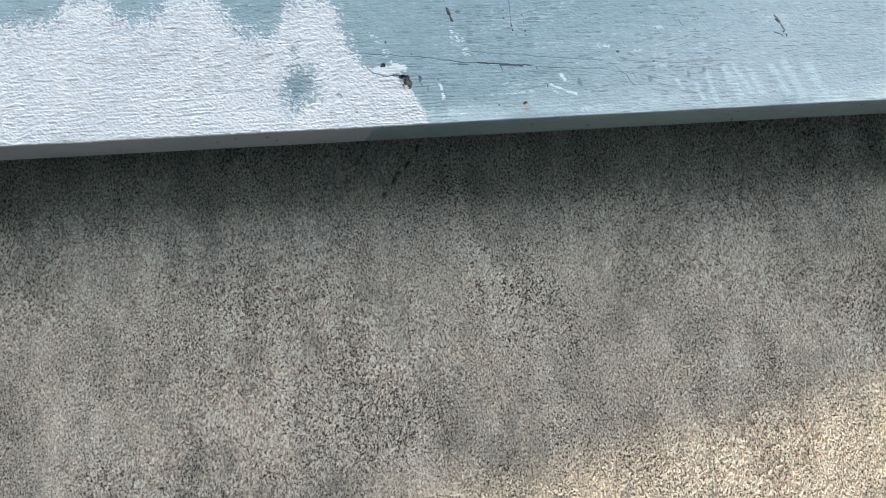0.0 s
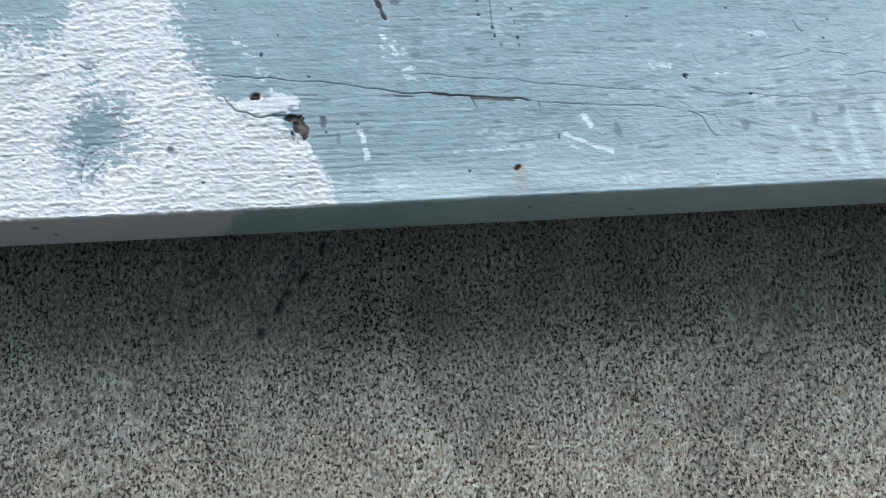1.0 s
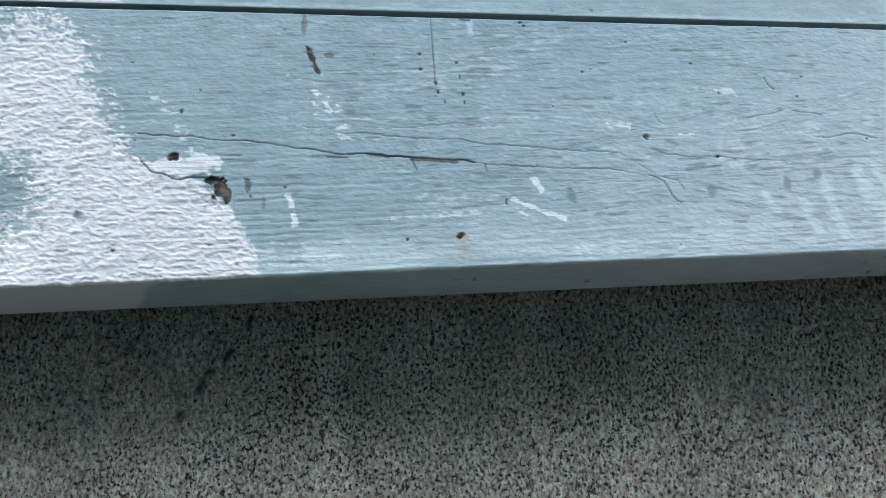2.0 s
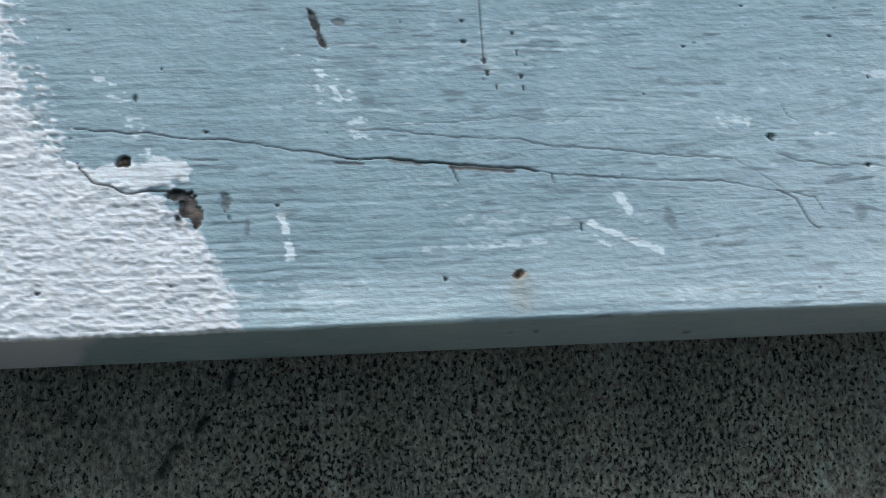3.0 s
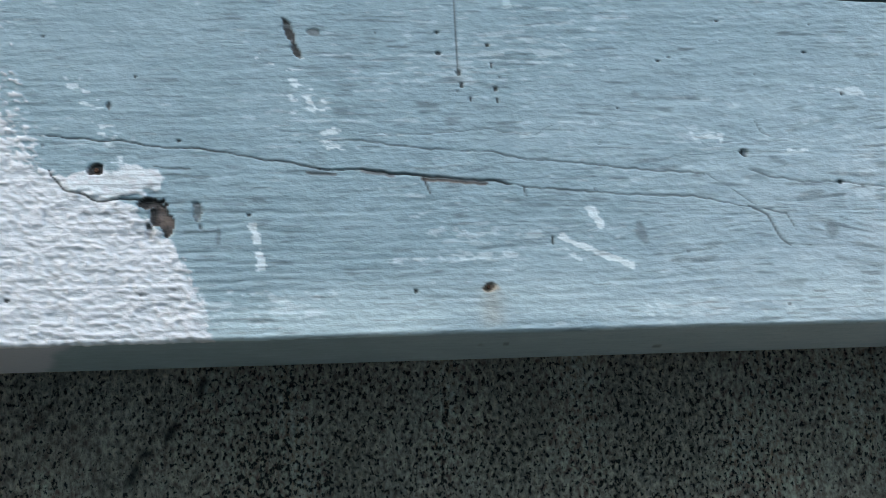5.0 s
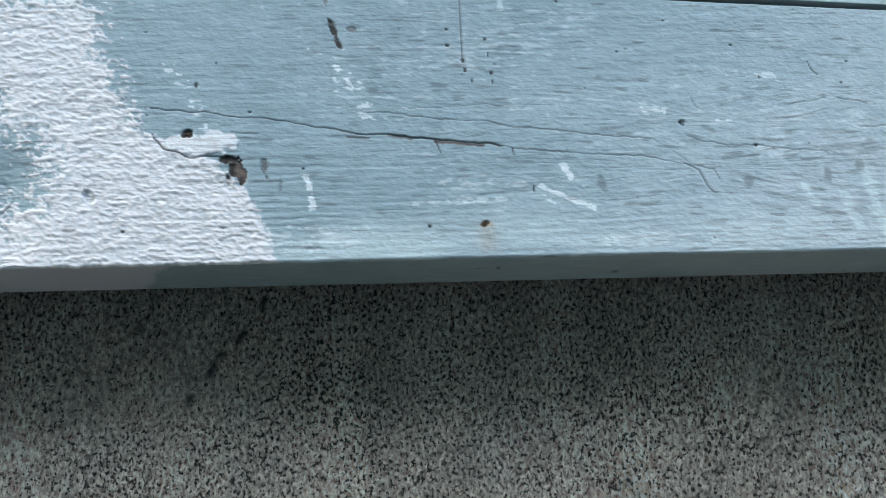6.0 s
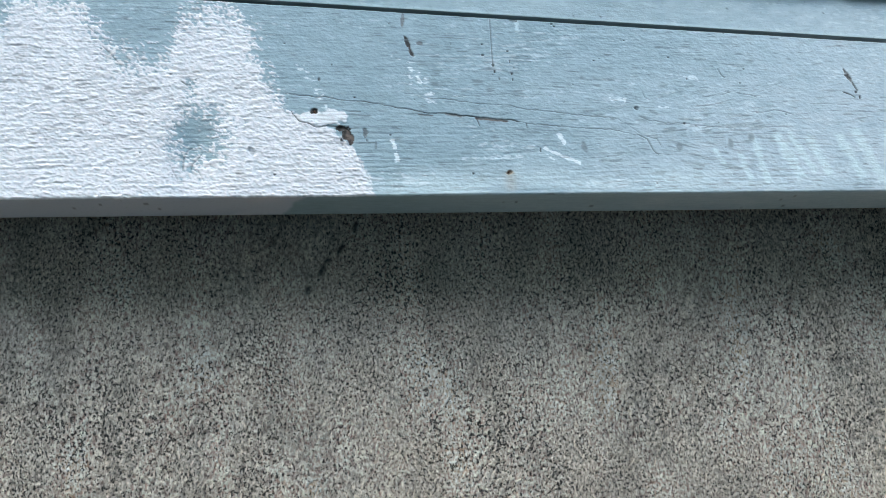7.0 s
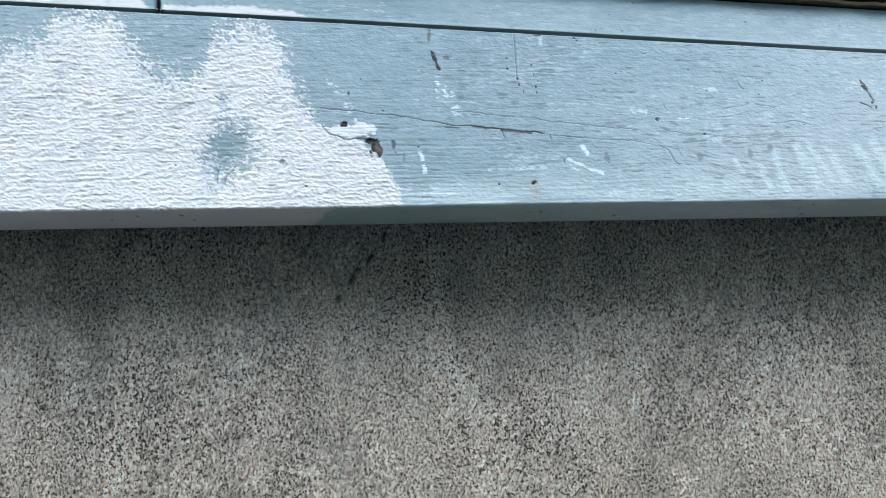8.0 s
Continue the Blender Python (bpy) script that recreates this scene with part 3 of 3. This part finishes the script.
    scrape([(-0.0823, 0.0408), (-0.0812, 0.0362)], 0.0014, 0.95, 0.15)
    scrape([(-0.0802, 0.0305), (-0.0796, 0.0259)], 0.0016, 0.9, 0.2)
    scrape([(-0.0691, 0.0974), (-0.0560, 0.0860)], 0.0024, 0.95, 0.60)
    scrape([(-0.0680, 0.0862), (-0.0550, 0.0749)], 0.0040, 0.85, 0.62)
    scrape([(-0.0771, 0.1057), (-0.0651, 0.1023)], 0.0030, 0.8, 0.62)
    scrape([(-0.0549, 0.0708), (-0.0500, 0.0702)], 0.0010, 0.8, 0.4)
    scrape([(-0.1499, 0.1027), (-0.1353, 0.0827), (-0.1300, 0.0671)], 0.0026, 0.8, 0.63)
    scrape([(0.0132, 0.1373), (0.0143, 0.1265)], 0.0020, 0.55, 0.3, "pale")
    scrape([(0.0795, 0.0725), (0.0905, 0.0718)], 0.0018, 0.8, 0.45)
    scrape([(0.1158, 0.0665), (0.1230, 0.0673)], 0.0012, 0.8, 0.4)
    scrape([(-0.0192, 0.0371), (0.0194, 0.0357)], 0.0016, 0.40, 0.55)
    scrape([(-0.0338, 0.0271), (0.0099, 0.0288)], 0.0013, 0.50, 0.50)
    scrape([(0.0575, 0.0078), (0.1081, 0.0073)], 0.0026, 0.45, 0.52)
    scrape([(-0.0989, 0.0111), (-0.0584, 0.0120)], 0.0050, 0.5, 0.52)
    scrape([(0.2521, 0.0950), (0.2847, 0.0896)], 0.0050, 0.35, 0.53)
    scrape([(0.1331, 0.0909), (0.1507, 0.0895)], 0.0015, 0.6, 0.45)
    # pale wiped fingers of paint near the lower edge
    for x0, v0, x1, v1, w in [(0.204, 0.0433, 0.219, 0.0133, 0.0050), (0.215, 0.0441, 0.229, 0.0170, 0.0035), (0.229, 0.0412, 0.241, 0.0151, 0.0040),
                              (0.253, 0.0427, 0.267, 0.0131, 0.0050), (0.266, 0.0462, 0.282, 0.0113, 0.0045), (0.155, 0.0325, 0.161, 0.0230, 0.0030),
                              (0.187, 0.0398, 0.193, 0.0096, 0.0040), (0.290, 0.0441, 0.303, 0.0112, 0.0060), (0.174, 0.0286, 0.180, 0.0115, 0.0030)]:
        d, s = line_distance(X, V, [(x0, v0), (x1, v1)])
        pale = np.maximum(pale, 0.62 * smooth(1.25, 0.2, d / w + 1.2 * jag) * front)
    # a worn pale lower edge, the run of rust under the nail, old primer under the board
    edge = smooth(0.030, 0.002, V) * smooth(0.3, 0.65, fbm(X / 0.06, V / 0.02, 83, 3)) * front
    pale = np.maximum(pale, 0.5 * edge)
    rust = 0.26 * np.exp(-((X - 0.001) / 0.0045) ** 2) * smooth(0.000, 0.006, V) * smooth(0.020, 0.014, V) * front
    halo = np.hypot((X - 0.0005) / 0.0030, (V - 0.0165) / 0.0022) + 1.6 * jag
    rust = np.maximum(rust, 0.75 * smooth(1.1, 0.4, halo) * front)
    lim = -0.146 - 0.35 * Y + 0.006 * (fbm(X / 0.01, Y / 0.01, 85, 2) - 0.5)
    primer = smooth(0.002, -0.002, X - lim) * under
    for cx, cy, size in zip(rs.uniform(-0.4, 0.4, 26), rs.uniform(0.006, 0.040, 26), rs.uniform(0.0006, 0.0014, 26)):
        dirt_shade = np.maximum(dirt_shade, 0.7 * smooth(1.2, 0.6, np.hypot((X - cx) / size / 1.5, (Y - cy) / size)) * under)
    bottom_wave = 0.0007 * (fbm(X / 0.03, 0 * V, 88, 3) - 0.5)
    shape = shape + bottom_wave * under
    shape[-2:] = 0
    base = new("fascia_board")
    # the blue runs paler towards +x and down the board
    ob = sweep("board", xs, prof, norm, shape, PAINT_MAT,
               {"bare": bare, "dirt_shade": dirt_shade, "scuff_glint": scuff_glint, "pale": pale, "rust": rust, "primer": primer, "coat": coat,
                "paint_tone": 0.08 + 0.62 * smooth(-0.12, 0.25, X - 0.9 * (V - 0.05) + 0 * shape) + 0.12 * edge}, fall)
    ob.parent = base
    for cx, cv, r in [(-0.1370, 0.0634, 0.0009), (0.0002, 0.0170, 0.0007)]:
        bm = bmesh.new()
        bmesh.ops.create_cone(bm, cap_ends=True, segments=14, radius1=r, radius2=r * 0.8, depth=0.0012)
        bmesh.ops.transform(bm, matrix=pose(cx, 0.0006, Z + cv, 90), verts=bm.verts)
        part("nail", bm, RUST_MAT, base, "rusted sunken nail head")
    return tagged(base, "light blue painted timber fascia board, chipped, partly rolled white", "fascia board")


fascia_board()


def trim_board(x0, x1, seed, fine=True):
    """The narrow board above the fascia, with eased edges and ends."""
    xs = np.concatenate([[x0, x0 + 0.0008, x0 + 0.002, x0 + 0.004], spread(x0 + 0.006, max(x0 + 0.006, -0.5), min(0.5, x1 - 0.006), x1 - 0.006, 0.0015, 0.02),
                         [x1 - 0.004, x1 - 0.002, x1 - 0.0008, x1]])
    xs = np.unique(np.round(xs, 6))
    prof, norm = board_profile(Z + H + 0.0030, 0.0344, 0.035, 0.0008, 0.0008, TRIM_Y)
    X, V = xs[None, :], (prof[:, 1] - Z)[:, None]
    rel, checks, glints = grain_field(X, V, seed)
    ends = np.minimum(np.abs(X - x0), np.abs(X - x1))
    shape = 0.8 * rel - 0.0030 * np.clip(1 - ends / 0.005, 0, 1) ** 2
    front = (norm[:, 0] < -0.2).astype(float)[:, None]
    jag = fbm(X / 0.004, V / 0.004, 70 + seed, 3) - 0.5
    under = (norm[:, 1] < -0.8).astype(float)[:, None]
    # the underside is coloured dark for the shade inside the gap
    dirt_shade = 0.15 * checks * front + 0.70 * under
    scuff_glint = 0.35 * glints * front
    rs = np.random.RandomState(seed)
    for cx, cv, s in zip(rs.uniform(x0, x1, 40), rs.uniform(H + 0.004, H + 0.036, 40), rs.uniform(0.0004, 0.0009, 40)):
        dirt_shade = np.maximum(dirt_shade, 0.7 * smooth(1.2, 0.6, np.hypot((X - cx) / s, (V - cv) / s)) * front)
    # a pale strip paints in the light that the lower lip catches
    pale = 0.4 * smooth(H + 0.006, H + 0.004, V + 0.002 * jag) * np.ones_like(shape)
    for cx, cv, a, c in [(-0.183, 0.024, 0.013, 0.007), (-0.166, 0.019, 0.006, 0.003), (-0.305, 0.010, 0.010, 0.004), (-0.345, 0.016, 0.012, 0.004)]:
        d = np.hypot((X - cx) / a, (V - H - cv) / c) + 1.6 * jag
        broken = smooth(0.42, 0.60, fbm(X / 0.003, V / 0.0016, 90, 2))
        scuff_glint = np.maximum(scuff_glint, 0.85 * smooth(1.1, 0.6, d) * broken * front)
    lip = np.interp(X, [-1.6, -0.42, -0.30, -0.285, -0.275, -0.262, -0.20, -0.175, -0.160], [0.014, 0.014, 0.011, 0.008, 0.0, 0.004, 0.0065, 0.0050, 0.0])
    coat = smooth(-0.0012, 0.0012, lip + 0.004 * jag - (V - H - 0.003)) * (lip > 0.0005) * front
    shape[-2:] = 0
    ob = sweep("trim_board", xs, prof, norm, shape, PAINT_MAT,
               {"bare": 0 * shape, "dirt_shade": dirt_shade, "scuff_glint": scuff_glint, "pale": pale, "rust": 0 * shape, "primer": 0 * shape, "coat": coat,
                "paint_tone": smooth(-0.15, 0.25, X + 0 * shape) * 0.45 + 0.15}, -TAPER * X + 0 * shape)
    return tagged(ob, "narrow light blue painted timber trim board above the fascia", "trim board", "trim boards under the shingles")


trim_board(-1.6, -0.2711, 3)
trim_board(-0.2697, 1.8, 4)

# ---- timber behind the fascia that carries it ----
tagged(part("soffit_board", box((-1.6, T + 0.001, Z + 0.050), (1.8, WALL_Y + 0.19, Z + 0.068), 0.001), OLD_WOOD_MAT),
       "raw timber soffit board hidden behind the fascia", "soffit", kind="structure")


# ---- the plain side and back walls of the shed ----
def shed_wall(name, x0, x1, y0, y1, rise):
    bm = bmesh.new()
    rings = []
    for x in (x0, x1):
        top = Z + 0.118 - TAPER * x
        rings.append([bm.verts.new((x, y, z)) for y, z in ((y0, -0.05), (y1, -0.05), (y1, top + y1 * rise), (y0, top + y0 * rise))])
    for k in range(4):
        bm.faces.new((rings[0][k], rings[0][(k + 1) % 4], rings[1][(k + 1) % 4], rings[1][k]))
    bm.faces.new(rings[0][::-1]), bm.faces.new(rings[1])
    bmesh.ops.recalc_face_normals(bm, faces=bm.faces)
    tagged(part(name, bm, UNSEEN_MAT), "plain rendered wall of the shed", "wall", kind="structure")


shed_wall("wall_west", -1.66, -1.50, WALL_Y + 0.205, 2.3, math.tan(radians(18)))
shed_wall("wall_east", 1.68, 1.84, WALL_Y + 0.205, 2.3, math.tan(radians(18)))
shed_wall("wall_back", -1.495, 1.675, 2.14, 2.3, math.tan(radians(18)))

# ---- the roof edge ----
ROOF_Z = Z + H + 0.0376
DECK = 0.0005
PITCH = math.tan(radians(18))
roof = new("roof")
bm = bmesh.new()
sec = [(0.037, 0.037 * PITCH - 0.014), (2.5, 2.5 * PITCH - 0.014), (2.5, 2.5 * PITCH), (0.037, 0.037 * PITCH)]
rings = [[bm.verts.new((x, y, ROOF_Z - TAPER * x + z)) for y, z in sec] for x in (-1.7, 1.9)]
for k in range(4):
    bm.faces.new((rings[0][k], rings[0][(k + 1) % 4], rings[1][(k + 1) % 4], rings[1][k]))
bm.faces.new(rings[0][::-1]), bm.faces.new(rings[1])
bmesh.ops.recalc_face_normals(bm, faces=bm.faces)
part("roof_deck", bm, OLD_WOOD_MAT, roof)


def overhang(x):
    """How far the shingle edge stands out in front of the fascia's face."""
    o = 0.0085 if x < -0.1 else max(0.0060, 0.0085 - (x + 0.1) * 0.05)
    return o + 0.0016 * noise.noise((x * 60, 0.5, 0)) + 0.0014 * noise.noise((x * 190, 0.5, 0))


def shingle(name, x0, x1, base, thick, material, reach, curl=0.0, seed=0, depth=0.25):
    """One asphalt shingle whose front edge follows the roof edge, with a ragged lip that may curl up."""
    n = max(6, int((x1 - x0) / 0.002))
    rows = [0.0, 0.004, 0.012, 0.03, 0.06, depth]
    top, bot = [], []
    bm = bmesh.new()
    for i in range(n + 1):
        x = x0 + (x1 - x0) * i / n
        y_front = -reach(x)
        f = i / n
        ct, cb = [], []
        for d in rows:
            y = y_front + d
            lift = curl * math.exp(-(d / 0.03) ** 2) * math.sin(math.pi * f ** 0.6) ** 0.7 * (1.0 + 0.5 * noise.noise((x * 45, seed, 1)))
            z = ROOF_Z - TAPER * x + DECK + base + max(0, y) * PITCH + lift + 0.0008 * noise.noise((x * 50, d * 90, seed))
            ct.append(bm.verts.new((x, y, z + thick)))
            cb.append(bm.verts.new((x, y + (0.0006 if d == 0 else 0), z)))
        top.append(ct), bot.append(cb)
    m = len(rows)
    for i in range(n):
        for j in range(m - 1):
            bm.faces.new((top[i][j], top[i + 1][j], top[i + 1][j + 1], top[i][j + 1]))
            bm.faces.new((bot[i][j], bot[i][j + 1], bot[i + 1][j + 1], bot[i + 1][j]))
        bm.faces.new((top[i][0], bot[i][0], bot[i + 1][0], top[i + 1][0]))
        bm.faces.new((top[i][m - 1], top[i + 1][m - 1], bot[i + 1][m - 1], bot[i][m - 1]))
    for c in (0, n):
        for j in range(m - 1):
            bm.faces.new((top[c][j], top[c][j + 1], bot[c][j + 1], bot[c][j]))
    bmesh.ops.recalc_face_normals(bm, faces=bm.faces)
    return part(name, bm, material, roof)


rs = random.Random(4)
cuts = [-1.7, -1.2, -0.72, -0.222, 0.12, 0.45, 0.95, 1.4, 1.9]
for a, b in zip(cuts, cuts[1:]):
    shingle("starter_shingle", a + 0.0005, b - 0.0005, 0.0, 0.0024, STARTER_MAT, overhang, 0, rs.random() * 9)
cuts = [-1.7, -1.3, -0.95, -0.62, -0.222, -0.05, 0.105, 0.205, 0.238, 0.253, 0.302, 0.330, 0.40, 0.56, 0.75, 1.1, 1.5, 1.9]
CURLED = {0.205: 0.0032, 0.253: 0.0050, 0.330: 0.0050}
for a, b in zip(cuts, cuts[1:]):
    shingle("shingle", a + 0.002, b - 0.002, 0.0026, 0.0028, SHINGLE_MAT, lambda x: overhang(x) - 0.002,
            CURLED.get(a, 0.0003), rs.random() * 9)

# ---- an unseen block, added so that its eave keeps the sun off the boards ----
upper = new("sun_block")
part("sun_block_body", box((-1.5, 0.16, Z + 0.20), (-0.15, 2.2, SUN_BLOCK_Z)), UNSEEN_MAT, upper)
bm = bmesh.new()
outline = [(-1.75, -0.343), (0.06, -0.259), (0.06, 2.3), (-1.75, 2.3)]
rings = [[bm.verts.new((x, y, z)) for x, y in outline] for z in (SUN_BLOCK_Z, SUN_BLOCK_Z + 0.03)]
for k in range(4):
    bm.faces.new((rings[0][k], rings[0][(k + 1) % 4], rings[1][(k + 1) % 4], rings[1][k]))
bm.faces.new(rings[0][::-1]), bm.faces.new(rings[1])
bmesh.ops.recalc_face_normals(bm, faces=bm.faces)
part("sun_block_eave", bm, OLD_WOOD_MAT, upper)
tagged(upper, "unseen block with a flat timber eave, added to keep off the sun", "upper storey", kind="structure")
tagged(roof, "low pitched roof edge with curled dark asphalt shingles", "roof", kind="structure")
